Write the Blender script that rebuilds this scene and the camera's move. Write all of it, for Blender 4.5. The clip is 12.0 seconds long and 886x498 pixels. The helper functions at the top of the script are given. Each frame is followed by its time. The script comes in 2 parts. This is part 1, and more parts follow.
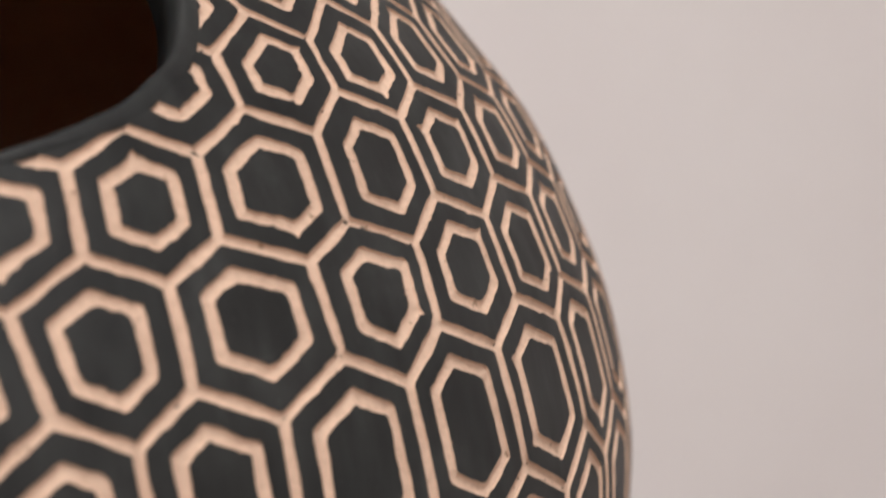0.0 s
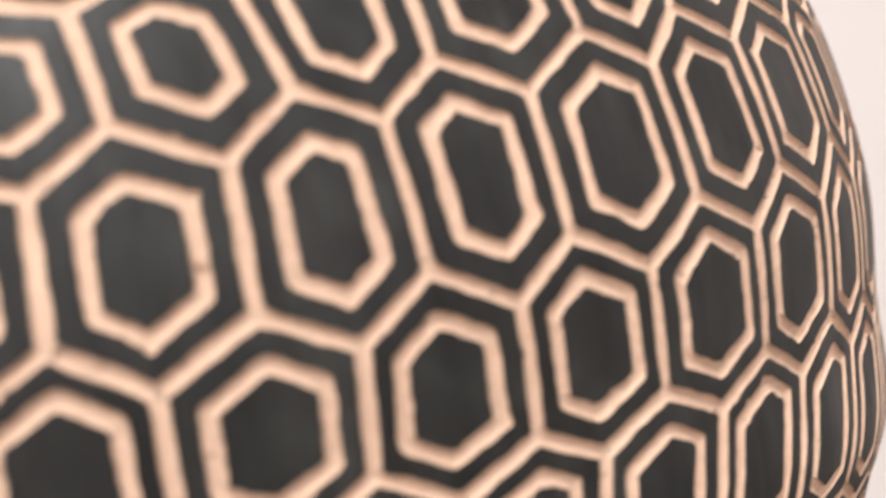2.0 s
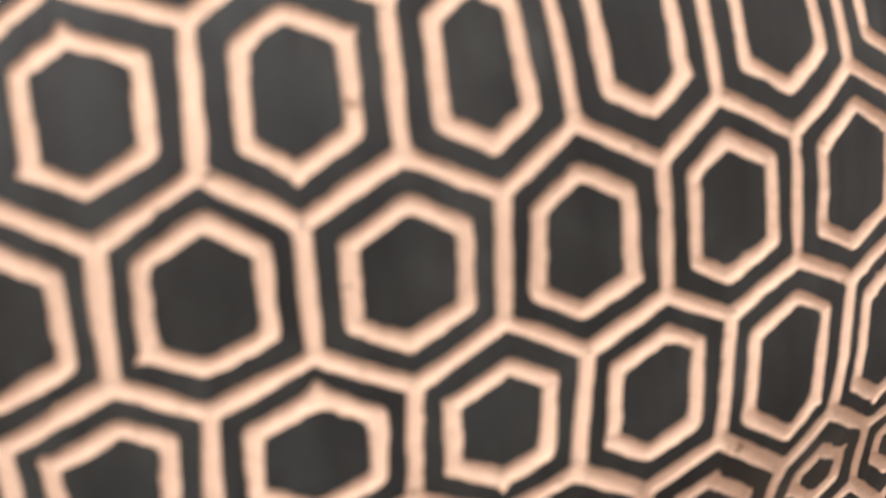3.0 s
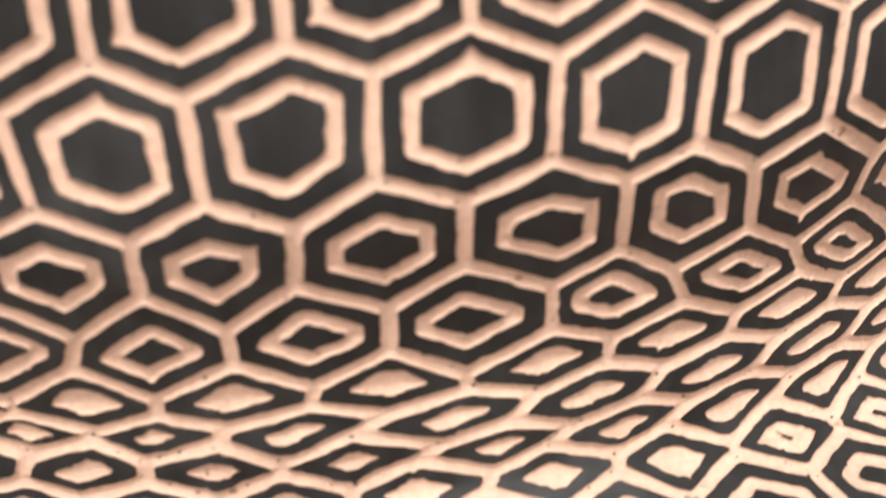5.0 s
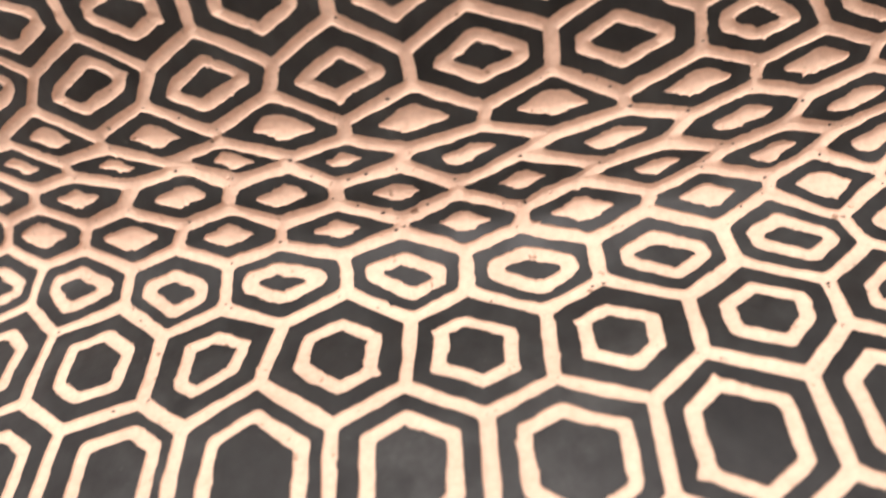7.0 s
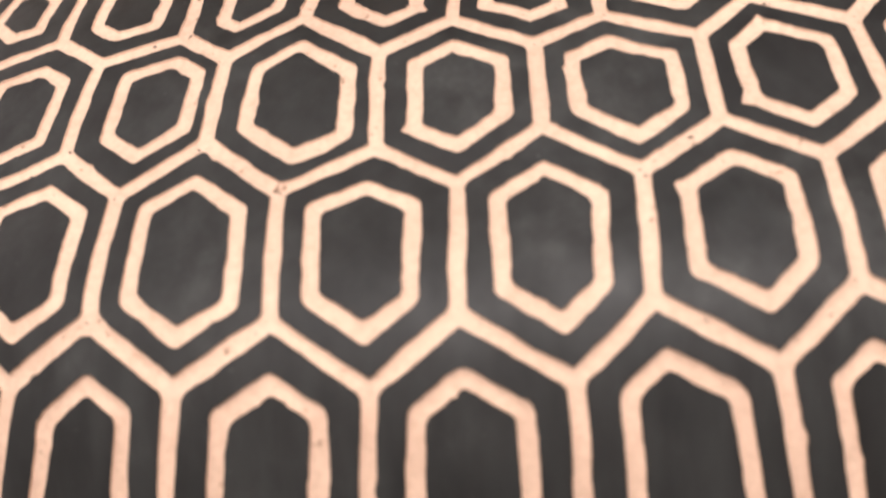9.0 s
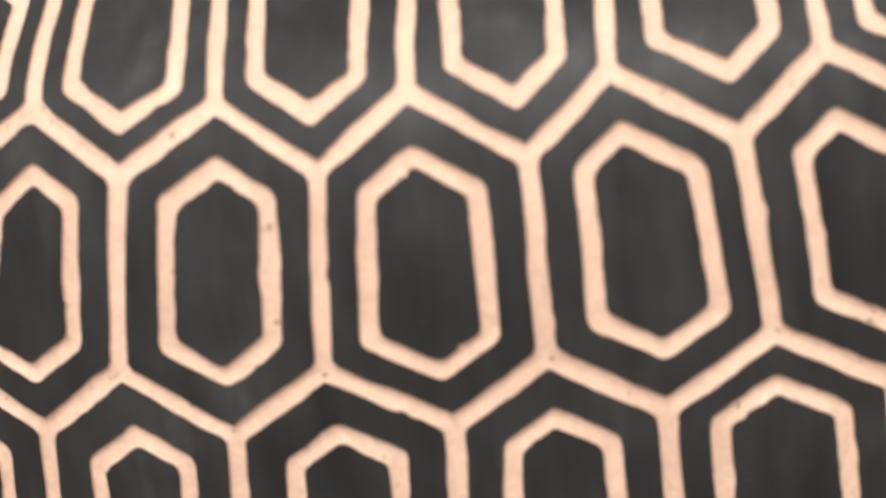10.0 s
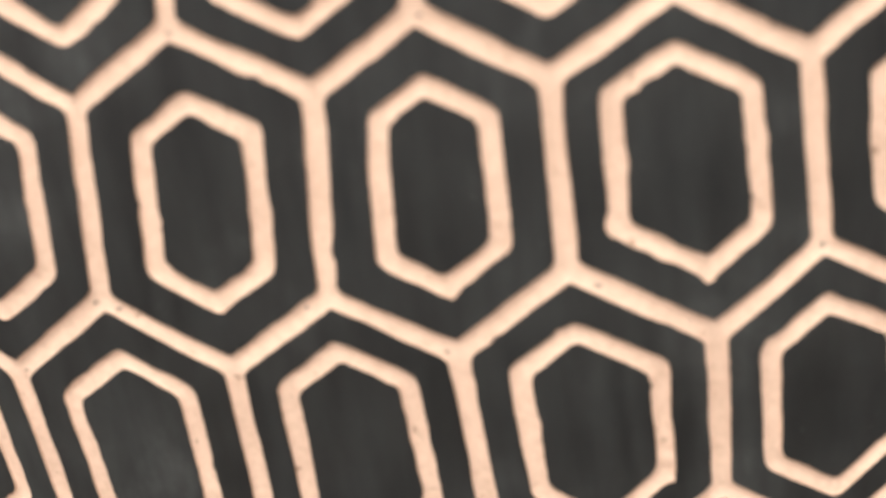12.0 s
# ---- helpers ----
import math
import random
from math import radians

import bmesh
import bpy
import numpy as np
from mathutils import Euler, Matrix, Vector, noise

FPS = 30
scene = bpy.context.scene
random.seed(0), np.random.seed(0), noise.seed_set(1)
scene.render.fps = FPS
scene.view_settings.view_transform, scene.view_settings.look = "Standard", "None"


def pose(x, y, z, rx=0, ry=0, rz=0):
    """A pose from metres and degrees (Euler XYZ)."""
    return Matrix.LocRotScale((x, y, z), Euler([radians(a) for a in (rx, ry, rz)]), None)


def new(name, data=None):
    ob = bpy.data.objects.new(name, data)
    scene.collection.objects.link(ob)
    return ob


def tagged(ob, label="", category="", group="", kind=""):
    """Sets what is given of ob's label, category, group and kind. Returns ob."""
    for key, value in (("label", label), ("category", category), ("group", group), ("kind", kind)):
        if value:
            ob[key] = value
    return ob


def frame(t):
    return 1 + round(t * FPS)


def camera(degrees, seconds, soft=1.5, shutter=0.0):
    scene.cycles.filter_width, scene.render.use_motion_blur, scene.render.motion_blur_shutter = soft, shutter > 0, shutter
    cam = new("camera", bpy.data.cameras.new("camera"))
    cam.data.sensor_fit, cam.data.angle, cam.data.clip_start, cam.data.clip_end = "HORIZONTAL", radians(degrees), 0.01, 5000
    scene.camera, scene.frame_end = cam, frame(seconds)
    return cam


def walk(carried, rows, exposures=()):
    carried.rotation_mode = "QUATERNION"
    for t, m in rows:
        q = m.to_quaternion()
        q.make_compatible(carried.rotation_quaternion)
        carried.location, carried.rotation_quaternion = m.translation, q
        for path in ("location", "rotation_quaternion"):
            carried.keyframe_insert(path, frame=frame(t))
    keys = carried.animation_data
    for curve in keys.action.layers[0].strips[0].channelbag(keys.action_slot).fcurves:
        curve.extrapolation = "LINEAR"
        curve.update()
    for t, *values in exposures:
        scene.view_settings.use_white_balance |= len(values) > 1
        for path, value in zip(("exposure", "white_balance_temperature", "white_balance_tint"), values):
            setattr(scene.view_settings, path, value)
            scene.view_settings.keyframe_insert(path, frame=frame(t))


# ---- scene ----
# ---------------------------------------------------------------- camera
cam = camera(30.71, 12.0, soft=2.2, shutter=0.4)
cam.data.dof.use_dof, cam.data.dof.focus_distance, cam.data.dof.aperture_fstop = True, 0.25, 15.0  # the nearer carving lies out of focus
walk(cam, [
    (0.0, pose(-0.0905, -0.3437, 0.4568, 87.76, 5.20, -36.14)),
    (0.5, pose(-0.0900, -0.3439, 0.4486, 86.87, 6.61, -34.92)),
    (1.0, pose(-0.0940, -0.3343, 0.4319, 88.37, 10.27, -34.73)),
    (1.5, pose(-0.0988, -0.3219, 0.4200, 89.60, 12.54, -34.56)),
    (2.0, pose(-0.1003, -0.3197, 0.4158, 88.80, 12.12, -31.82)),
    (2.5, pose(-0.1018, -0.3217, 0.4151, 87.01, 10.23, -29.02)),
    (3.0, pose(-0.1039, -0.3194, 0.4198, 83.06, 7.74, -27.65)),
    (3.2, pose(-0.1056, -0.3184, 0.4208, 81.74, 7.09, -27.47)),
    (4.8, pose(-0.1254, -0.3240, 0.4197, 73.88, 5.54, -27.58)),
    (5.0, pose(-0.1272, -0.3258, 0.4171, 73.71, 5.72, -27.27)),
    (5.5, pose(-0.1318, -0.3356, 0.4061, 74.89, 7.09, -25.95)),
    (6.0, pose(-0.1334, -0.3478, 0.3936, 76.33, 8.44, -23.28)),
    (6.5, pose(-0.1364, -0.3524, 0.3868, 76.18, 8.93, -21.74)),
    (6.7, pose(-0.1383, -0.3533, 0.3855, 75.70, 9.01, -21.36)),
    (8.3, pose(-0.1613, -0.3580, 0.3688, 71.46, 6.87, -22.04)),
    (8.5, pose(-0.1625, -0.3587, 0.3623, 71.69, 6.54, -22.06)),
    (9.0, pose(-0.1672, -0.3609, 0.3451, 72.42, 5.64, -22.84)),
    (9.5, pose(-0.1671, -0.3608, 0.3415, 69.51, 5.80, -23.67)),
    (10.0, pose(-0.1580, -0.3616, 0.3355, 66.62, 7.00, -22.29)),
    (10.5, pose(-0.1550, -0.3614, 0.3288, 64.42, 6.95, -22.11)),
    (11.0, pose(-0.1505, -0.3577, 0.3217, 61.97, 6.48, -22.10)),
    (11.5, pose(-0.1455, -0.3574, 0.3101, 62.10, 6.23, -21.59)),
    (12.0, pose(-0.1368, -0.3596, 0.2993, 62.84, 6.61, -19.90)),
], exposures=[(0.0, -0.57, 6450, 10), (0.8, -0.33, 6500, 10), (1.6, -0.05, 6500, 10), (2.4, 0.12, 6500, 10), (4.8, 0.2, 6650, 13), (6.5, 0.2, 6750, 16),
              (9.0, -0.05, 6700, 15), (10.0, 0.03, 6500, 10), (12.0, 0.22, 6400, 7)])

# ---------------------------------------------------------------- light
world = bpy.data.worlds.new("sky")
scene.world = world
world.use_nodes = True
wn = world.node_tree
sky = wn.nodes.new("ShaderNodeTexSky")
sky.sky_type, sky.sun_disc = "NISHITA", False
sky.sun_elevation, sky.sun_rotation = radians(40), radians(120)
wn.nodes["Background"].inputs["Strength"].default_value = 0.1
wn.links.new(sky.outputs[0], wn.nodes["Background"].inputs["Color"])


def opening_light(name, m, wide, high, watts, colour):
    lamp = bpy.data.lights.new(name, "AREA")
    lamp.shape, lamp.size, lamp.size_y, lamp.energy, lamp.color = "RECTANGLE", wide, high, watts, colour
    new(name, lamp).matrix_world = m


# no source is in view: this lamp is added, set to light from above
opening_light("assumed_skylight_lamp", pose(-1.2, -2.7, 3.88), 1.9, 1.7, 265.0, (1.0, 0.97, 0.95))


# ---------------------------------------------------------------- materials
def material(name):
    m = bpy.data.materials.new(name)
    m.use_nodes = True
    return m, m.node_tree, m.node_tree.nodes["Principled BSDF"]


def noise_ramp(nt, scale, stops, detail=4.0, rough=0.55, stretch=(1, 1, 1)):
    """Noise in object space through a colour ramp."""
    co = nt.nodes.new("ShaderNodeTexCoord")
    mp = nt.nodes.new("ShaderNodeMapping")
    mp.inputs["Scale"].default_value = stretch
    nz = nt.nodes.new("ShaderNodeTexNoise")
    nz.inputs["Scale"].default_value = scale
    nz.inputs["Detail"].default_value = detail
    nz.inputs["Roughness"].default_value = rough
    rp = nt.nodes.new("ShaderNodeValToRGB")
    nt.links.new(co.outputs["Object"], mp.inputs["Vector"])
    nt.links.new(mp.outputs[0], nz.inputs["Vector"])
    nt.links.new(nz.outputs["Fac"], rp.inputs["Fac"])
    while len(rp.color_ramp.elements) < len(stops):
        rp.color_ramp.elements.new(0.5)
    for el, (at, c) in zip(rp.color_ramp.elements, stops):
        el.position, el.color = at, (*c, 1)
    return nz, rp


def mixed(nt, a, b, how="MULTIPLY", fac=1.0):
    mx = nt.nodes.new("ShaderNodeMixRGB")
    mx.blend_type = how
    mx.inputs["Fac"].default_value = fac
    nt.links.new(a, mx.inputs["Color1"])
    nt.links.new(b, mx.inputs["Color2"])
    return mx.outputs[0]


def bump(nt, bsdf, height, strength, distance):
    bp = nt.nodes.new("ShaderNodeBump")
    bp.inputs["Strength"].default_value, bp.inputs["Distance"].default_value = strength, distance
    nt.links.new(height, bp.inputs["Height"])
    nt.links.new(bp.outputs[0], bsdf.inputs["Normal"])


def clay_material():
    m, nt, b = material("bare_clay")
    _, big = noise_ramp(nt, 60, [(0.3, (0.64, 0.458, 0.346)), (0.7, (0.77, 0.568, 0.434))])
    fine, small = noise_ramp(nt, 900, [(0.3, (0.86, 0.84, 0.82)), (0.6, (1, 1, 1))], 6)
    _, speck = noise_ramp(nt, 420, [(0.24, (0.45, 0.40, 0.36)), (0.31, (1, 1, 1))], 2)
    nt.links.new(mixed(nt, mixed(nt, big.outputs[0], small.outputs[0]), speck.outputs[0]), b.inputs["Base Color"])
    b.inputs["Roughness"].default_value = 0.85
    b.inputs["Specular IOR Level"].default_value = 0.25
    bump(nt, b, fine.outputs["Fac"], 0.5, 0.0004)
    return m


def slip_material():
    m, nt, b = material("black_slip")
    _, big = noise_ramp(nt, 45, [(0.3, (0.0105, 0.0120, 0.0122)), (0.55, (0.018, 0.0198, 0.0196)), (0.72, (0.036, 0.0385, 0.038))], 6, 0.62)
    brush, small = noise_ramp(nt, 260, [(0.32, (0.6, 0.6, 0.6)), (0.68, (1.45, 1.45, 1.42))], 5, 0.6, (1, 1, 0.16))
    _, dust = noise_ramp(nt, 700, [(0.70, (0, 0, 0)), (0.82, (0.045, 0.044, 0.042))], 3)
    col = mixed(nt, big.outputs[0], small.outputs[0])
    info = nt.nodes.new("ShaderNodeObjectInfo")
    vary = nt.nodes.new("ShaderNodeMapRange")
    vary.inputs["To Min"].default_value, vary.inputs["To Max"].default_value = 0.82, 1.18
    nt.links.new(info.outputs["Random"], vary.inputs["Value"])
    col = mixed(nt, col, vary.outputs[0])
    nt.links.new(mixed(nt, col, dust.outputs[0], "ADD"), b.inputs["Base Color"])
    gloss = noise_ramp(nt, 90, [(0.3, (0.44, 0.44, 0.44)), (0.7, (0.64, 0.64, 0.64))], 5, 0.6, (1, 1, 0.3))[1]
    nt.links.new(gloss.outputs[0], b.inputs["Roughness"])
    b.inputs["Specular IOR Level"].default_value = 0.36
    bump(nt, b, brush.outputs["Fac"], 0.22, 0.0005)
    return m


def plain_material(name, low, high, scale, rough, relief):
    m, nt, b = material(name)
    nz, rp = noise_ramp(nt, scale, [(0.3, low), (0.7, high)], 6)
    nt.links.new(rp.outputs[0], b.inputs["Base Color"])
    b.inputs["Roughness"].default_value = rough
    bump(nt, b, nz.outputs["Fac"], 0.3, relief)
    return m


CLAY, SLIP = clay_material(), slip_material()
INSIDE = plain_material("fired_brown_inside", (0.52, 0.26, 0.14), (0.64, 0.34, 0.18), 40, 0.7, 0.0006)
PLASTER = plain_material("warm_white_plaster", (0.85, 0.81, 0.80), (0.88, 0.85, 0.84), 3, 0.9, 0.0008)
# floor out of view, kept dark so little light bounces up the pot
FLOORING = plain_material("low_bounce_board", (0.10, 0.075, 0.055), (0.16, 0.12, 0.09), 8, 0.6, 0.0005)
PANE = material("assumed_skylight_glass")[0]
PANE.node_tree.nodes["Principled BSDF"].inputs["Transmission Weight"].default_value = 1.0
PANE.node_tree.nodes["Principled BSDF"].inputs["Roughness"].default_value = 0.0


# ---------------------------------------------------------------- mesh helpers
def mesh_from(name, verts, faces, materials, slots=None, smooth=True):
    me = bpy.data.meshes.new(name)
    me.from_pydata([tuple(v) for v in verts], [], faces)
    for mt in materials:
        me.materials.append(mt)
    if slots is not None:
        me.polygons.foreach_set("material_index", slots)
    me.polygons.foreach_set("use_smooth", [smooth] * len(me.polygons))
    me.update()
    return me


def part(name, me, parent, label="", kind=""):
    ob = new(name, me)
    ob.parent = parent
    return tagged(ob, label, kind=kind)


def box(name, lo, hi, mt, bevel=0.0):
    bm = bmesh.new()
    bmesh.ops.create_cube(bm, size=1.0)
    size, mid = Vector(hi) - Vector(lo), (Vector(hi) + Vector(lo)) / 2
    bmesh.ops.transform(bm, matrix=Matrix.Translation(mid) @ Matrix.Diagonal((*size, 1)), verts=bm.verts)
    if bevel:
        bmesh.ops.bevel(bm, geom=bm.edges[:], offset=bevel, segments=2, affect="EDGES")
    me = bpy.data.meshes.new(name)
    bm.to_mesh(me)
    bm.free()
    me.materials.append(mt)
    return me


# ---------------------------------------------------------------- the room round the pot
def structure(name, lo, hi, mt, label, category):
    return tagged(new(name, box(name, lo, hi, mt)), label, category, kind="structure")


structure("floor", (-3.0, -5.0, -1.0), (3.0, 0.9, -0.9), FLOORING, "unseen plain dark floor under the plinth, added with little light bounce", "floor")
structure("wall_back", (-3.1, 0.9, -1.0), (3.1, 1.0, 4.0), PLASTER, "unseen warm white plaster wall, added to close the room and bounce light behind the pot", "wall")
# only the back wall shows; these three are added and bounce light
structure("wall_left", (-3.1, -5.0, -1.0), (-3.0, 0.9, 4.0), PLASTER, "unseen warm white plaster wall, added to close the room and bounce light", "wall")
structure("wall_right", (3.0, -5.0, -1.0), (3.1, 0.9, 4.0), PLASTER, "unseen warm white plaster wall, added to close the room and bounce light", "wall")
structure("wall_front", (-3.1, -5.1, -1.0), (3.1, -5.0, 4.0), PLASTER, "unseen warm white plaster wall, added to close the room and bounce light", "wall")
# the unseen ceiling, one mesh round the skylight added for the lamp
X0, X1, Y0, Y1 = -2.2, -0.2, -3.6, -1.8
bm = bmesh.new()
for lo, hi in (((-3.0, -5.0), (X0, 0.9)), ((X1, -5.0), (3.0, 0.9)), ((X0, -5.0), (X1, Y0)), ((X0, Y1), (X1, 0.9))):
    bmesh.ops.create_cube(bm, size=1.0, matrix=Matrix.Translation(((lo[0] + hi[0]) / 2, (lo[1] + hi[1]) / 2, 3.95)) @ Matrix.Diagonal((hi[0] - lo[0], hi[1] - lo[1], 0.1, 1)))
me = bpy.data.meshes.new("ceiling")
bm.to_mesh(me)
bm.free()
me.materials.append(PLASTER)
tagged(new("ceiling", me), "unseen plain white plaster ceiling, opened for the added skylight", "ceiling", kind="structure")
# added skylight out of view, built round the lamp
window = tagged(new("assumed_skylight"), "unseen white framed skylight, added as the source of the top light", "window", kind="structure")
for lo, hi in (((X0, Y0, 3.92), (X0 + 0.05, Y1, 3.97)), ((X1 - 0.05, Y0, 3.92), (X1, Y1, 3.97)),
               ((X0 + 0.05, Y0, 3.92), (X1 - 0.05, Y0 + 0.05, 3.97)), ((X0 + 0.05, Y1 - 0.05, 3.92), (X1 - 0.05, Y1, 3.97))):
    part("assumed_skylight_frame", box("assumed_skylight_frame", lo, hi, PLASTER, 0.004), window)
glass = part("pane", box("pane", (X0 + 0.05, Y0 + 0.05, 3.94), (X1 - 0.05, Y1 - 0.05, 3.946), PANE), window)
glass.visible_shadow = False
tagged(new("plinth", box("plinth", (-0.2, -0.2, -0.9), (0.2, 0.2, 0.0), PLASTER, 0.004)), "plain white square plinth under the pot", "plinth")

# ---------------------------------------------------------------- the pot's shape and its carved net
# The net of hexagons runs round the pot in rings of 90 columns. Each ring is one zigzag line of the net:
# its radius and height (in pot units), how far it is turned, how deep it zigzags, and how the hand drifted along it.
UNIT, BASE, COLUMNS = 0.15, 3.05, 90
STEP = 2 * math.pi / COLUMNS
RINGS, SLIPS = {}, {}


def ring(k, radius, height, turn=0.0, zigzag=0.17, lean=0.0, bow=0.0, stretch=0.0, sway=0.0):
    RINGS[k] = (radius, height, turn, zigzag, lean, bow, stretch, sway)


def slip(column, k, along, across):
    """A place where the knife slipped off the even net: by rows along the pot and by columns across."""
    SLIPS[column, k] = (along, across)


ring(-6, 0.200, 0.615)
ring(-5, 0.330, 0.595)
ring(-4, 0.450, 0.562)
ring(-3, 0.571, 0.512, turn=-0.80, zigzag=0.17, lean=-0.030, bow=0.0000, stretch=0.000, sway=0.00)
ring(-2, 0.682, 0.446, turn=-0.80, zigzag=0.17, lean=-0.060, bow=0.0000, stretch=0.000, sway=0.00)
ring(-1, 0.774, 0.363, turn=-0.75, zigzag=0.17, lean=-0.064, bow=0.0000, stretch=0.000, sway=0.00)
ring(0, 0.855, 0.269, turn=-0.73, zigzag=0.17, lean=-0.064, bow=0.0000, stretch=0.003, sway=-0.01)
ring(1, 0.924, 0.171, turn=-0.00, zigzag=0.20, lean=-0.094, bow=-0.0010, stretch=0.012, sway=-0.01)
ring(2, 0.983, 0.078, turn=0.02, zigzag=0.14, lean=-0.054, bow=-0.0012, stretch=-0.014, sway=0.06)
ring(3, 1.031, -0.044, turn=0.15, zigzag=0.13, lean=-0.037, bow=-0.0020, stretch=0.002, sway=0.08)
ring(4, 1.067, -0.173, turn=0.39, zigzag=0.13, lean=-0.027, bow=-0.0019, stretch=-0.028, sway=0.06)
ring(5, 1.081, -0.337, turn=0.52, zigzag=0.14, lean=-0.008, bow=-0.0021, stretch=0.003, sway=0.00)
ring(6, 1.064, -0.477, turn=0.44, zigzag=0.14, lean=0.003, bow=-0.0005, stretch=0.007, sway=-0.05)
ring(7, 1.053, -0.595, turn=0.27, zigzag=0.13, lean=0.026, bow=0.0019, stretch=-0.046, sway=-0.00)
ring(8, 1.011, -0.687, turn=0.36, zigzag=0.22, lean=0.035, bow=0.0008, stretch=-0.030, sway=-0.00)
ring(9, 0.982, -0.761, turn=0.32, zigzag=0.27, lean=0.034, bow=0.0000, stretch=0.023, sway=-0.03)
ring(10, 0.969, -0.803, turn=0.24, zigzag=0.24, lean=0.067, bow=-0.0012, stretch=0.004, sway=-0.02)
ring(11, 0.965, -0.840, turn=-0.02, zigzag=0.24, lean=0.096, bow=0.0009, stretch=-0.045, sway=-0.01)
ring(12, 0.959, -0.872, turn=-0.29, zigzag=0.31, lean=0.093, bow=0.0029, stretch=-0.074, sway=0.03)
ring(13, 0.965, -0.911, turn=-0.34, zigzag=0.22, lean=0.052, bow=0.0042, stretch=-0.064, sway=0.02)
ring(14, 1.020, -0.964, turn=-0.23, zigzag=0.19, lean=0.037, bow=0.0037, stretch=-0.062, sway=0.02)
ring(15, 1.129, -1.021, turn=-0.15, zigzag=0.15, lean=0.014, bow=0.0024, stretch=-0.082, sway=0.03)
ring(16, 1.253, -1.112, turn=-0.07, zigzag=0.15, lean=0.010, bow=0.0021, stretch=-0.083, sway=-0.00)
ring(17, 1.390, -1.238, turn=-0.00, zigzag=0.15, lean=0.005, bow=0.0010, stretch=-0.121, sway=0.04)
ring(18, 1.423, -1.469, turn=0.00, zigzag=0.13, lean=0.001, bow=0.0013, stretch=-0.038, sway=0.03)
ring(19, 1.428, -1.703, turn=-0.02, zigzag=0.14, lean=-0.007, bow=0.0011, stretch=-0.000, sway=0.03)
ring(20, 1.420, -1.944, turn=0.04, zigzag=0.16, lean=-0.019, bow=0.0000, stretch=0.012, sway=0.00)
ring(21, 1.427, -2.183, turn=0.08, zigzag=0.17, lean=-0.016, bow=0.0000, stretch=0.009, sway=0.00)
ring(22, 1.412, -2.400)
ring(23, 1.367, -2.580)
ring(24, 1.280, -2.740)
ring(25, 1.160, -2.870)
ring(26, 1.000, -2.980)
ring(27, 0.840, -3.045)
slip(-13, 14, 0.02, -0.12)
slip(-13, 15, 0.05, 0.07)
slip(-12, 8, -0.04, 0.11)
slip(-12, 11, -0.25, 0.26)
slip(-12, 13, 0.06, 0.06)
slip(-12, 14, -0.01, 0.06)
slip(-12, 15, -0.02, -0.06)
slip(-12, 16, 0.03, 0.04)
slip(-11, 8, 0.01, 0.06)
slip(-11, 11, -0.25, 0.30)
slip(-11, 12, -0.01, 0.09)
slip(-11, 14, 0.03, 0.03)
slip(-11, 15, 0.04, 0.13)
slip(-10, 10, -0.10, 0.02)
slip(-10, 11, -0.21, 0.08)
slip(-10, 12, 0.00, 0.05)
slip(-10, 13, -0.00, -0.05)
slip(-10, 14, 0.06, -0.01)
slip(-10, 15, -0.02, -0.11)
slip(-10, 16, -0.04, -0.06)
slip(-10, 17, -0.01, -0.06)
slip(-10, 19, 0.05, -0.12)
slip(-9, 8, 0.06, -0.01)
slip(-9, 9, -0.05, -0.00)
slip(-9, 10, -0.02, 0.09)
slip(-9, 11, -0.25, 0.07)
slip(-9, 12, 0.02, -0.09)
slip(-9, 13, 0.06, -0.05)
slip(-9, 14, -0.07, 0.03)
slip(-9, 15, -0.12, -0.11)
slip(-9, 17, 0.01, 0.06)
slip(-8, 7, 0.05, 0.02)
slip(-8, 10, 0.03, -0.07)
slip(-8, 11, -0.15, -0.18)
slip(-8, 12, 0.04, -0.03)
slip(-8, 13, -0.08, -0.00)
slip(-8, 14, -0.09, 0.06)
slip(-8, 16, 0.05, 0.05)
slip(-7, 5, 0.03, 0.15)
slip(-7, 7, 0.04, -0.03)
slip(-7, 8, 0.06, -0.10)
slip(-7, 10, 0.00, -0.14)
slip(-7, 11, -0.13, -0.17)
slip(-7, 12, 0.07, -0.03)
slip(-7, 13, -0.10, 0.04)
slip(-7, 14, -0.04, 0.05)
slip(-7, 18, -0.02, 0.05)
slip(-6, 5, -0.02, 0.06)
slip(-6, 6, -0.01, 0.05)
slip(-6, 7, 0.05, -0.04)
slip(-6, 8, -0.01, -0.15)
slip(-6, 10, 0.05, -0.04)
slip(-6, 11, 0.11, -0.29)
slip(-6, 14, 0.02, -0.07)
slip(-6, 16, -0.04, -0.03)
slip(-6, 19, -0.02, -0.06)
slip(-5, 4, -0.02, 0.11)
slip(-5, 5, -0.01, 0.12)
slip(-5, 6, -0.05, 0.02)
slip(-5, 7, -0.03, -0.06)
slip(-5, 8, -0.05, -0.05)
slip(-5, 9, 0.02, -0.06)
slip(-5, 11, -0.13, -0.26)
slip(-5, 12, -0.01, -0.06)
slip(-5, 13, 0.08, -0.02)
slip(-5, 15, 0.07, -0.01)
slip(-5, 17, -0.01, -0.06)
slip(-5, 18, -0.01, -0.05)
slip(-5, 19, -0.03, -0.05)
slip(-4, 3, -0.02, 0.28)
slip(-4, 4, 0.00, 0.14)
slip(-4, 7, -0.03, -0.01)
slip(-4, 8, -0.07, -0.05)
slip(-4, 9, 0.16, -0.03)
slip(-4, 10, 0.06, 0.07)
slip(-4, 12, -0.07, -0.03)
slip(-4, 14, 0.02, -0.06)
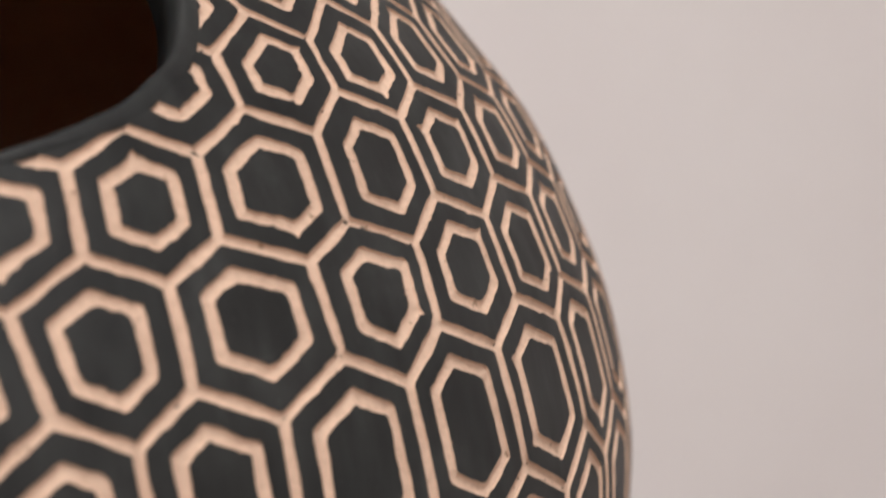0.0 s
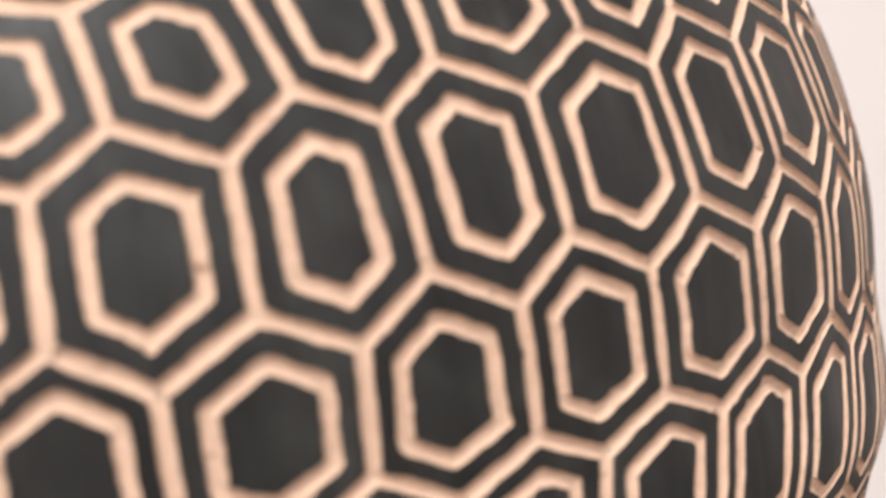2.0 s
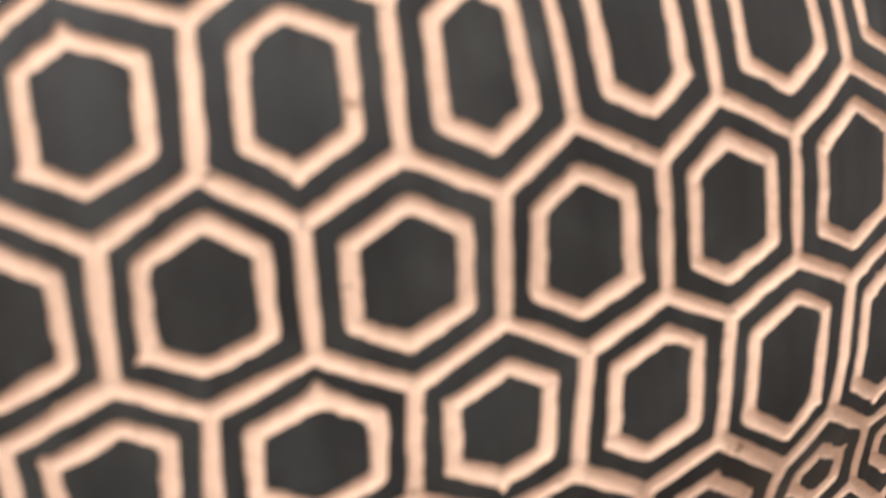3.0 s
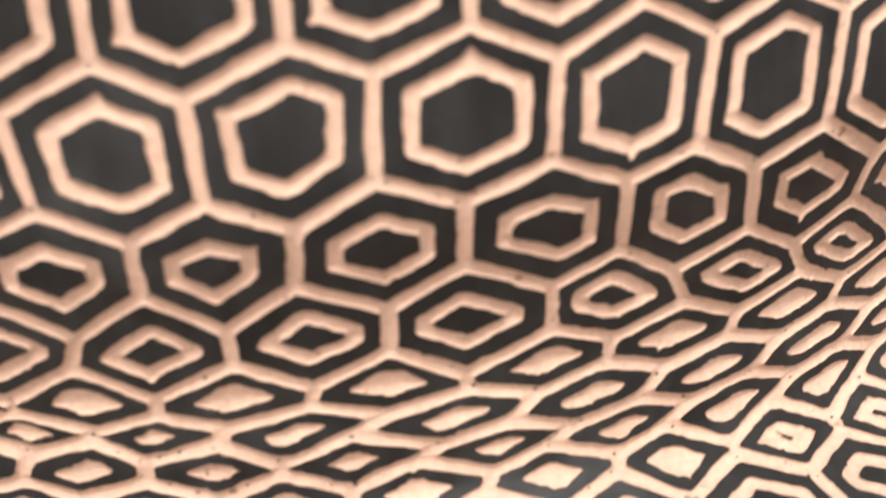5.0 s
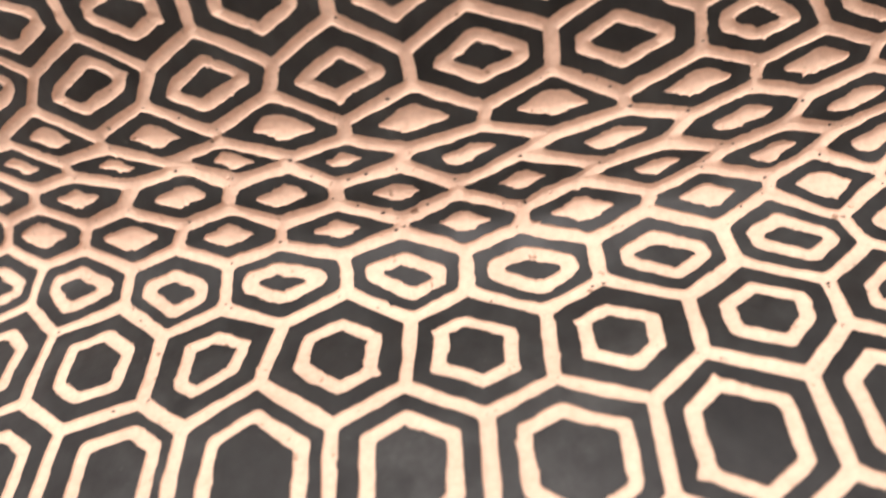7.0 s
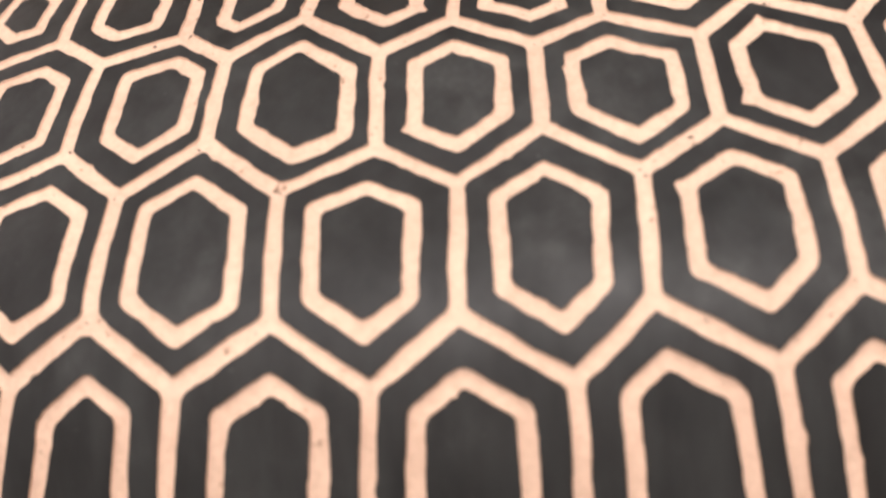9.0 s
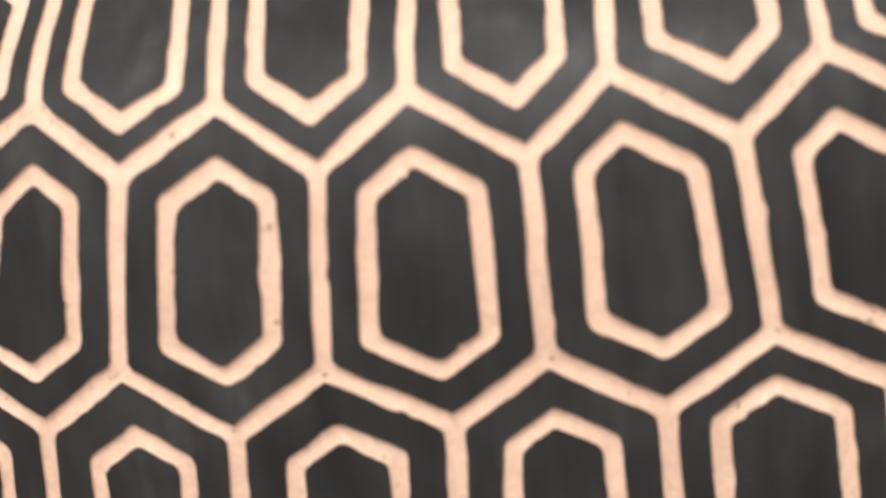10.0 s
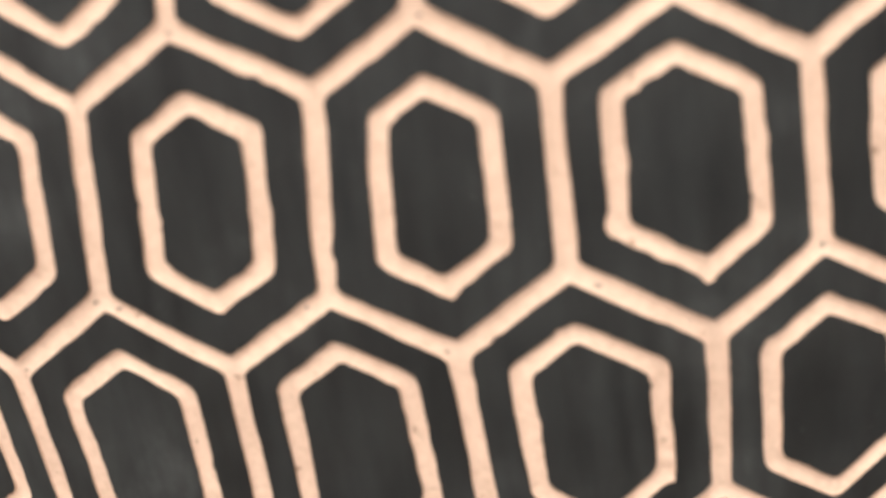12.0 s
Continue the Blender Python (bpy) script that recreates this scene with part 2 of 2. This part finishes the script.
slip(-4, 15, 0.03, 0.07)
slip(-4, 19, 0.01, 0.05)
slip(-3, 3, 0.06, 0.30)
slip(-3, 4, 0.01, 0.09)
slip(-3, 5, 0.02, 0.08)
slip(-3, 6, -0.00, 0.07)
slip(-3, 7, -0.02, 0.07)
slip(-3, 8, -0.06, 0.14)
slip(-3, 9, 0.04, 0.08)
slip(-3, 10, -0.02, 0.08)
slip(-3, 12, -0.09, 0.07)
slip(-3, 15, 0.00, -0.05)
slip(-2, 4, 0.00, 0.07)
slip(-2, 5, 0.00, 0.05)
slip(-2, 7, -0.04, 0.05)
slip(-2, 8, 0.03, 0.05)
slip(-2, 9, -0.11, -0.01)
slip(-2, 10, -0.06, 0.02)
slip(-2, 15, 0.02, 0.07)
slip(-1, 2, -0.04, 0.06)
slip(-1, 3, -0.03, 0.12)
slip(-1, 4, -0.02, -0.13)
slip(-1, 5, 0.01, -0.07)
slip(-1, 8, -0.01, -0.09)
slip(-1, 10, -0.04, -0.01)
slip(-1, 12, -0.02, 0.06)
slip(-1, 13, -0.04, 0.03)
slip(-1, 15, -0.05, -0.05)
slip(0, 2, 0.02, 0.08)
slip(0, 3, -0.02, -0.08)
slip(0, 4, -0.01, -0.19)
slip(0, 5, -0.00, -0.08)
slip(0, 6, 0.04, -0.04)
slip(0, 7, 0.04, -0.06)
slip(0, 8, 0.07, 0.07)
slip(0, 13, 0.07, -0.04)
slip(1, 2, 0.02, -0.12)
slip(1, 3, 0.00, -0.08)
slip(1, 4, 0.01, -0.19)
slip(1, 5, 0.01, -0.24)
slip(1, 6, 0.00, -0.08)
slip(1, 12, 0.10, -0.02)
slip(2, 5, 0.02, -0.15)
slip(2, 6, 0.02, -0.08)
slip(2, 7, 0.19, 0.25)
slip(3, 3, 0.04, -0.00)
slip(3, 4, 0.02, -0.08)
slip(3, 5, 0.01, -0.09)
slip(4, 2, -0.04, -0.06)
slip(4, 3, 0.04, 0.03)
slip(4, 4, -0.02, -0.08)
slip(6, 4, -0.01, 0.05)
slip(6, 5, -0.00, 0.15)
slip(6, 6, -0.02, 0.11)
slip(7, 2, 0.02, 0.07)
slip(7, 4, -0.00, 0.17)
slip(7, 5, -0.03, 0.20)
slip(8, 3, -0.04, 0.02)
slip(8, 4, 0.01, 0.05)
slip(9, 4, -0.01, 0.06)

K0, K1 = min(RINGS), max(RINGS)
_rad = [RINGS[k][0] for k in range(K0, K1 + 1)]
_hgt = [RINGS[k][1] for k in range(K0, K1 + 1)]


def spline(values, u):
    """Smooth curve through one value a ring."""
    v = np.asarray(values)
    q = np.clip(np.asarray(u, float) - K0, 0, len(v) - 1.001)
    i = q.astype(int)
    s = q - i
    p0, p1, p2, p3 = (v[np.clip(i + n, 0, len(v) - 1)] for n in (-1, 0, 1, 2))
    return 0.5 * (2 * p1 + (p2 - p0) * s + (2 * p0 - 5 * p1 + 4 * p2 - p3) * s * s + (3 * p1 - p0 - 3 * p2 + p3) * s**3)


# the profile as a fine table: ring number, length along it, radius, height, outward normal
T_U = np.linspace(K0, K1, 3000)
T_R, T_Z = spline(_rad, T_U) * UNIT, (spline(_hgt, T_U) + BASE) * UNIT
T_S = np.concatenate([[0], np.cumsum(np.hypot(np.diff(T_R), np.diff(T_Z)))])
_dr, _dz = np.gradient(T_R, T_S), np.gradient(T_Z, T_S)
_w = np.ones(61) / 61
_dr, _dz = np.convolve(np.pad(_dr, 30, "edge"), _w, "valid"), np.convolve(np.pad(_dz, 30, "edge"), _w, "valid")
T_NR, T_NZ = -_dz / np.hypot(_dr, _dz), _dr / np.hypot(_dr, _dz)


def place(th, s, h):
    """The point at the turn th and the length s along the profile, h metres proud of the pot."""
    r = np.interp(s, T_S, T_R) + h * np.interp(s, T_S, T_NR)
    z = np.interp(s, T_S, T_Z) + h * np.interp(s, T_S, T_NZ)
    return np.stack([r * np.sin(th), -r * np.cos(th), z + 0 * th], -1)


def knot(c, k):
    """Where the net's column c crosses ring k: turn and length along the profile."""
    _, _, turn, zig, lean, bow, stretch, sway = RINGS[k]
    mid = np.interp(k, [0, 2, 4, 6, 8, 13, 18, 21], [4, 4, 1, -2, -5, -6, -7, -6])
    off = (c - mid + COLUMNS / 2) % COLUMNS - COLUMNS / 2
    sign = -1 if (c - k) % 2 == 0 else 1
    # the drift fades out on the far side, so that the rings close
    e = off if abs(off) < 13 else math.copysign(max(0.0, 13 * (44 - abs(off)) / 31), off)
    along, across = SLIPS.get((c, k), (0, 0))
    u = k + sign * zig + lean * e + bow * e * e + along
    th = STEP * (c + turn + stretch * e + sign * sway + across)
    return th, float(np.interp(u, T_U, T_S))


# ---------------------------------------------------------------- the opening
# A round mouth that runs down into a pointed slit; right half, from the tip upwards: columns off its middle, ring.
MOUTH = -2.36
half = [(0.0, 3.12), (0.14, 3.02), (0.28, 2.80), (0.42, 2.52), (0.60, 2.26), (0.85, 2.19), (1.45, 2.09), (2.05, 1.97), (2.66, 1.81),
        (3.14, 1.60), (3.62, 1.37), (3.95, 1.08), (4.23, 0.75), (4.42, 0.30), (4.40, -0.30), (3.9, -1.0), (2.8, -1.7), (1.4, -2.1), (0.0, -2.2)]
ctrl = [(MOUTH + a, u) for a, u in half] + [(MOUTH - a, u) for a, u in half[-2:0:-1]]


def closed_curve(points, n):
    p = np.array(points)
    out = []
    for i in range(len(p)):
        p0, p1, p2, p3 = (p[(i + j) % len(p)] for j in (-1, 0, 1, 2))
        if i == 0:
            p0 = p1
        if (i + 1) % len(p) == 0:
            p3 = p2
        for s in np.arange(n) / n:
            out.append(0.5 * (2 * p1 + (p2 - p0) * s + (2 * p0 - 5 * p1 + 4 * p2 - p3) * s * s + (3 * p1 - p0 - 3 * p2 + p3) * s**3))
    return np.array(out)


R_MOUTH = 0.15
rim2 = closed_curve(ctrl, 6)
rim2 = np.stack([rim2[:, 0] * STEP * R_MOUTH, np.interp(rim2[:, 1], T_U, T_S)], 1)  # flat metres: across, along
rim_t = np.roll(rim2, -1, 0) - np.roll(rim2, 1, 0)
rim_t /= np.linalg.norm(rim_t, axis=1, keepdims=True) + 1e-12
rim_n = np.stack([rim_t[:, 1], -rim_t[:, 0]], 1)
if ((rim2 + 0.001 * rim_n - rim2.mean(0)) ** 2).sum() < ((rim2 - rim2.mean(0)) ** 2).sum():
    rim_n = -rim_n

rim_u = np.interp(rim2[:, 1], T_S, T_U)
rim_wide = np.interp(rim_u, [1.9, 2.3, 2.5], [1.0, 0.5, 0.12])[:, None]  # the rim narrows to nothing along the slit


rim_out = rim2 + (0.0002 + 0.0008 * rim_wide) * rim_n  # where the carving stops


def in_mouth(p, line=rim2):
    x, y = p[:, 0][:, None], p[:, 1][:, None]
    a, b = line, np.roll(line, -1, 0)
    cross = (a[:, 1] > y) != (b[:, 1] > y)
    at = a[:, 0] + (y - a[:, 1]) * (b[:, 0] - a[:, 0]) / np.where(b[:, 1] == a[:, 1], 1e-9, b[:, 1] - a[:, 1])
    return ((cross & (x < at)).sum(1) % 2) == 1


def kept_out(th, s):
    """Moves points that fall inside the opening onto its rim."""
    p = np.stack([np.asarray(th) * R_MOUTH, np.asarray(s)], 1)
    inside = in_mouth(p, rim_out)
    if inside.any():
        q = p[inside]
        p[inside] = rim_out[((q[:, None] - rim_out[None]) ** 2).sum(-1).argmin(1)]
    return p[:, 0] / R_MOUTH, p[:, 1], inside


# ---------------------------------------------------------------- one cell of the net
OFF_MIDDLE = {(18, -4): (0.0, -0.0008), (17, -5): (0.0, -0.0006), (17, -7): (-0.0003, -0.0004), (18, -6): (0.0, -0.0006), (18, -8): (0.0, -0.0005),
              (15, -9): (0.0009, 0.0), (15, -11): (0.0012, -0.0002), (16, -4): (0.0004, -0.0006)}  # by row and column: metres across and along
SPACING = {(18, -4): 0.78, (19, -3): 0.85}  # where the inner hexagon was cut closer to the net
TOP, LIP = 0.00072, 0.00032  # how proud the slip stands; the groove's edge


def cell(r, c, fine, rng):
    """The clay and the slip of the hexagon in row r at column c: vertex and face lists."""
    corners = np.array([knot(c, r), knot(c + 1, r), knot(c + 1, r + 1), knot(c, r + 1), knot(c - 1, r + 1), knot(c - 1, r)])
    th0, s0 = corners.mean(0)
    rad = float(np.interp(s0, T_S, T_R))
    flat = (corners - (th0, s0)) * (rad, 1.0)
    nxt = np.roll(flat, -1, 0)
    edge = nxt - flat
    nrm = np.stack([edge[:, 1], -edge[:, 0]], 1)
    nrm /= np.linalg.norm(nrm, axis=1, keepdims=True) + 1e-12
    h = (nrm * flat).sum(1)
    if h.mean() < 0:
        nrm, h = -nrm, -h
    h = np.maximum(h, 0.0004)
    per = max(2, fine)
    pts = np.concatenate([flat[i] + (nxt[i] - flat[i]) * np.linspace(0, 1, per, endpoint=False)[:, None] for i in range(6)])
    n = len(pts)
    ways = pts / (np.linalg.norm(pts, axis=1, keepdims=True) + 1e-12)
    dots = np.maximum(ways @ nrm.T, 1e-4)

    def contour(inset, rough=0.0):  # the hexagon drawn in by inset
        d = ((h - inset)[None] / dots)
        d = np.where(ways @ nrm.T > 1e-3, d, 9.0).min(1)
        if fine > 4 and inset:  # the smaller the hexagon, the rounder the hand cuts it
            w = int(np.interp(h.min(), [0.0035, 0.006, 0.009], [11, 5, 1]) * (0.3 if inset < 0.0015 else 1))
            ker = np.hanning(2 * w + 3)[1:-1]
            d = np.convolve(np.tile(d, 3), ker / ker.sum(), "same")[n:2 * n]
        if rough and fine > 4:
            w1 = np.convolve(np.tile(rng.normal(0, 1, n), 3), np.ones(3) / 3, "same")[n:2 * n]
            w2 = np.convolve(np.tile(rng.normal(0, 1, n), 3), np.ones(9) / 9, "same")[n:2 * n]
            d = d + rough * (0.6 * w1 + 1.6 * w2)
            d[rng.integers(0, n, 2)] += rng.normal(0, 0.0002, 2)  # nicks
        return np.maximum(d, 0.0002)[:, None] * ways

    inr = h.min()
    groove = float(np.interp(r, [0, 5, 10, 16, 19], [0.00072, 0.00094, 0.00100, 0.00112, 0.00128]))
    wide = float(np.interp(r, [0, 3, 4, 5, 6, 7, 14, 15, 16, 17, 18, 19], [0.0030, 0.0031, 0.0033, 0.0027, 0.0026, 0.0032, 0.0032, 0.0029, 0.0034, 0.0043, 0.0053, 0.0045]))
    wide *= rng.uniform(0.93, 1.07) * SPACING.get((r, c), 1.0)
    room = inr - groove
    band = min(wide, float(np.interp(room, [0.002, 0.003, 0.0042, 0.0055, 0.0075], [0.72, 0.64, 0.47, 0.38, 0.42])) * room)
    rough = float(np.interp(inr, [0.004, 0.008], [0.00022, 0.00018])) if fine > 4 else 0
    outer = contour(groove + rng.uniform(-0.0001, 0.0001), rough)
    inner = contour(groove + band, rough)
    left = room - band
    gouge = float(np.interp(r, [0, 5, 10, 16, 18], [0.0016, 0.0019, 0.0019, 0.00215, 0.00235]))
    stroke = min(gouge, left - 0.0003) if left > 0.0021 else left
    island = contour(groove + band + stroke, rough) if left - stroke > 0.0002 else None
    # the inner hexagon sits a little off the middle, as the hand put it
    aside = np.clip(rng.normal(0, 0.00022, 2), -0.0004, 0.0004) * min(1.0, inr / 0.008) + OFF_MIDDLE.get((r, c), (0.0, 0.0))
    if fine > 4:
        inner = inner + aside
        island = None if island is None else island + aside
    if fine > 4 and island is not None and inr > 0.007:  # the knife runs past a corner of the inner hexagon here and there
        for corner in rng.choice(6, int(rng.random() < 0.4) + int(rng.random() < 0.25), replace=False):
            j = corner * per
            inner[j] *= 1 + rng.uniform(0.0005, 0.0011) / np.linalg.norm(inner[j])
            inner[j - 1] *= 1 + 0.0004 / np.linalg.norm(inner[j - 1])
            if rng.random() < 0.5:
                inner[(j + 1) % n] *= 1 + 0.0006 / np.linalg.norm(inner[(j + 1) % n])

    def solid(p, height):
        th, s, gone = kept_out(th0 + p[:, 0] / rad, s0 + p[:, 1])
        spots = place(th, s, height + np.zeros(len(p)))
        for v, g in zip(spots, gone):
            if g:
                lost.add(tuple(v))
        return spots, gone

    lost = set()

    def strips(loops, close=None):
        """Faces between loops of n points; close: a middle point for the last loop."""
        verts = [v for lp in loops for v in lp]
        faces = [(a * n + j, a * n + (j + 1) % n, (a + 1) * n + (j + 1) % n, (a + 1) * n + j) for a in range(len(loops) - 1) for j in range(n)]
        if close is not None:
            verts.append(close)
            m, o = len(verts) - 1, (len(loops) - 1) * n
            faces += [(o + j, o + (j + 1) % n, m) for j in range(n)]
        if lost:  # nothing spans the opening
            cut = [tuple(v) in lost for v in verts]
            faces = [q for q in faces if not all(cut[i] for i in q)]
        return verts, faces

    # at each knot the strokes meet in a small ridge or pit
    ridge = np.zeros(n)
    for i, (kc, kk) in enumerate(((c, r), (c + 1, r), (c + 1, r + 1), (c, r + 1), (c - 1, r + 1), (c - 1, r))):
        ridge[i * per] = 0.00034 * (math.sin(kc * 12.9898 + kk * 78.233) * 437.585 % 1.0) - 0.0001
    edge_pts, gone = solid(pts, ridge)
    if gone.all():
        return None
    mid_h = (0.10 * TOP, LIP)
    clay = [edge_pts, solid(pts * 0.45 + outer * 0.55, mid_h[0])[0], solid(outer * 1.0, LIP)[0]]
    parts = {"outer": strips(clay)}
    ways_in = lambda p, amount: p - ways * amount
    # slip ring: wall, bevel, top, bevel, wall
    o_out, o_in = outer, inner
    top_o, top_i = ways_in(o_out, 0.00008), ways_in(o_in, -0.00008)
    parts["ring_top"] = strips([solid(top_o, TOP)[0], solid(top_o * 0.5 + top_i * 0.5, TOP + 0.00004)[0], solid(top_i, TOP)[0]])
    parts["ring_wall"] = strips([solid(o_out, LIP)[0], solid(top_o, TOP)[0]])
    parts["ring_wall_in"] = strips([solid(top_i, TOP)[0], solid(o_in, LIP)[0]])
    if island is None:
        parts["trough"] = strips([solid(o_in, LIP)[0], solid(o_in * 0.7, 0.00015)[0], solid(o_in * 0.3, 0.0)[0]], solid(np.zeros((1, 2)), 0.0)[0][0])
    else:
        chatter = rng.normal(0, 0.00006, n) if fine > 4 else np.zeros(n)
        if fine > 4:  # one stroke ends and the next begins
            for corner in rng.choice(6, 4, replace=False):
                chatter[corner * per] += rng.uniform(0.0001, 0.0003)
                chatter[(corner * per + 1) % n] -= 0.00012
        depth = {0: LIP + 0 * chatter, 0.25: 0.0001 + 0.7 * chatter, 0.5: chatter, 0.75: 0.0001 + 0.7 * chatter, 1: LIP + 0 * chatter}
        mixl = lambda f: solid(o_in * (1 - f) + island * f, depth[f])[0]
        parts["trough"] = strips([mixl(f) for f in (0, 0.25, 0.5, 0.75, 1)])
        top = ways_in(island, 0.00012)
        parts["island_wall"] = strips([solid(island, LIP)[0], solid(top, TOP)[0]])
        parts["island_top"] = strips([solid(top, TOP)[0], solid(top * 0.5, TOP + 0.00005)[0]], solid(np.zeros((1, 2)), TOP + 0.00005)[0][0])
    return parts


def joined(pieces):
    """Several (verts, faces, slot) in one set of lists."""
    verts, faces, slots = [], [], []
    for v, f, slot in pieces:
        o = len(verts)
        verts += list(v)
        faces += [tuple(i + o for i in q) for q in f]
        slots += [slot] * len(f)
    return verts, faces, slots


# ---------------------------------------------------------------- the pot
pot = tagged(new("clay_pot"), "black-slipped clay pot carved with a net of double hexagons", "pot")
rng = np.random.default_rng(7)
clay_pieces, far_pieces, shown = [], [], []
for r in range(K0 + 2, K1 - 1):
    for c in range(-44, 46):
        if (c - r) % 2:
            continue
        near = -15 <= c <= 12 and -3 <= r <= 21
        made = cell(r, c, 14 if near else 3, rng)
        if made is None:
            continue
        target = clay_pieces if near else far_pieces
        for key in ("outer", "trough"):
            target.append((*made[key], 0))
        ring_set = [(*made["ring_top"], 0), (*made["ring_wall"], 1), (*made["ring_wall_in"], 1)]
        isle_set = [(*made["island_top"], 0), (*made["island_wall"], 1)] if "island_top" in made else []
        named = -13 <= c <= 9 and 0 <= r <= 20
        if named:
            shown.append((ring_set, isle_set))
        else:
            far_pieces += [(v, f, 1 - s) for v, f, s in ring_set + isle_set]

part("carved_clay", mesh_from("carved_clay", *joined(clay_pieces)[:2], [CLAY]), pot, "peach bare clay in the carved grooves", "stuff")
v, f, s = joined(far_pieces)
part("carved_back", mesh_from("carved_back", v, f, [CLAY, SLIP], s), pot, "the same carved hexagons round the back", "stuff")
for ring_set, isle_set in shown:
    v, f, s = joined(ring_set)
    part("hexagon_band", mesh_from("hexagon_band", v, f, [SLIP, CLAY], s), pot)
    if isle_set:
        v, f, s = joined(isle_set)
        part("hexagon_centre", mesh_from("hexagon_centre", v, f, [SLIP, CLAY], s), pot)


# the wall's inner side, with the opening cut out
def shell(name, depth, mt, label):
    th = np.linspace(0, 2 * math.pi, 241)[:-1]
    s = np.linspace(0, T_S[-1], 150)
    grid_t, grid_s = np.meshgrid(th, s)
    wrapped = (grid_t + math.pi) % (2 * math.pi) - math.pi
    gone = in_mouth(np.stack([wrapped.ravel() * R_MOUTH, grid_s.ravel()], 1)).reshape(grid_t.shape)
    verts = place(grid_t.ravel(), grid_s.ravel(), np.full(grid_t.size, depth))
    faces, w = [], len(th)
    for i in range(len(s) - 1):
        for j in range(w):
            k = (j + 1) % w
            if not (gone[i, j] or gone[i, k] or gone[i + 1, j] or gone[i + 1, k]):
                faces.append((i * w + j, i * w + k, (i + 1) * w + k, (i + 1) * w + j))
    faces.append(tuple(range(w)))
    faces.append(tuple((len(s) - 1) * w + j for j in range(w)))
    return part(name, mesh_from(name, verts, faces, [mt]), pot, label)


shell("inner_wall", -0.008, INSIDE, "dark brown unglazed inside of the pot")


def rim_loop(out, h):
    p = rim2 + out * rim_n * (rim_wide if out < 0.005 else 1.0)
    return place(p[:, 0] / R_MOUTH, p[:, 1], np.full(len(p), h))


def band(name, loops, mt, label):
    n = len(rim2)
    verts = [v for lp in loops for v in lp]
    faces = [(a * n + j, a * n + (j + 1) % n, (a + 1) * n + (j + 1) % n, (a + 1) * n + j) for a in range(len(loops) - 1) for j in range(n)]
    return part(name, mesh_from(name, verts, faces, [mt]), pot, label)


band("mouth_rim", [rim_loop(0.0034, TOP - 0.0002), rim_loop(0.0030, TOP + 0.0001), rim_loop(0.0012, TOP + 0.00012), rim_loop(0.0004, TOP - 0.0001), rim_loop(0.0, -0.0006), rim_loop(0.0, -0.0025)], SLIP, "smooth black slip rim round the pointed opening")
band("mouth_edge", [rim_loop(0.0, -0.0025), rim_loop(0.0003, -0.0075), rim_loop(0.0140, -0.0078)], SLIP, "dark cut edge of the wall")
# top and foot
crown_s, foot_s = float(np.interp(K0 + 2.4, T_U, T_S)), float(np.interp(K1 - 1.4, T_U, T_S))


def cap(name, s_from, s_to, label):
    th = np.linspace(0, 2 * math.pi, 121)[:-1]
    ss = np.linspace(s_from, s_to, 8)
    verts = np.concatenate([place(th, np.full(120, v), np.full(120, TOP)) for v in ss])
    faces = [(a * 120 + j, a * 120 + (j + 1) % 120, (a + 1) * 120 + (j + 1) % 120, (a + 1) * 120 + j) for a in range(7) for j in range(120)]
    faces.append(tuple(7 * 120 + j for j in range(120)))
    return part(name, mesh_from(name, verts, faces, [SLIP]), pot, label)


cap("crown", crown_s, 0.0, "plain black slip crown")
cap("foot", foot_s, T_S[-1], "plain black slip foot")


# crumbs of slip and clay left along the grooves' corners
def crumbs(name, count, mt, low, high, label):
    verts, faces = [], []
    rnd = np.random.default_rng(11 + count)
    for _ in range(count):
        k = int(rnd.integers(0, 21))
        c = int(rnd.integers(-13, 10))
        th, s0 = knot(c, k)
        if rnd.random() < 0.5:  # along a stroke, not at its end
            th1, s1 = knot(c + 1, k)
            way = rnd.uniform(0.1, 0.9)
            th, s0 = th + (th1 - th) * way, s0 + (s1 - s0) * way
        th += rnd.normal(0, 0.0009) / 0.16
        s0 += rnd.normal(0, 0.0009)
        if in_mouth(np.array([[th * R_MOUTH, s0]]), rim2 + 0.003 * rim_n)[0]:
            continue
        size = rnd.uniform(low, high)
        turn, o = rnd.uniform(0, 6.28), len(verts)
        for a, (u, w) in zip(range(5), rnd.uniform(0.5, 1.2, (5, 2))):
            ang = turn + a * 1.2566
            p = place(np.array([th + size * u * math.cos(ang) / 0.16]), np.array([s0 + 0.6 * size * w * math.sin(ang)]), np.array([0.0001]))[0]
            verts.append(p)
        verts.append(place(np.array([th]), np.array([s0]), np.array([0.0001 + 0.55 * size]))[0])
        faces += [(o + a, o + (a + 1) % 5, o + 5) for a in range(5)]
    return part(name, mesh_from(name, verts, faces, [mt], smooth=False), pot, label, "stuff")


crumbs("crumbled_slip", 800, SLIP, 0.00015, 0.0005, "crumbs of black slip in the grooves")
crumbs("crumbled_clay", 420, CLAY, 0.0002, 0.0006, "crumbs of clay in the grooves")
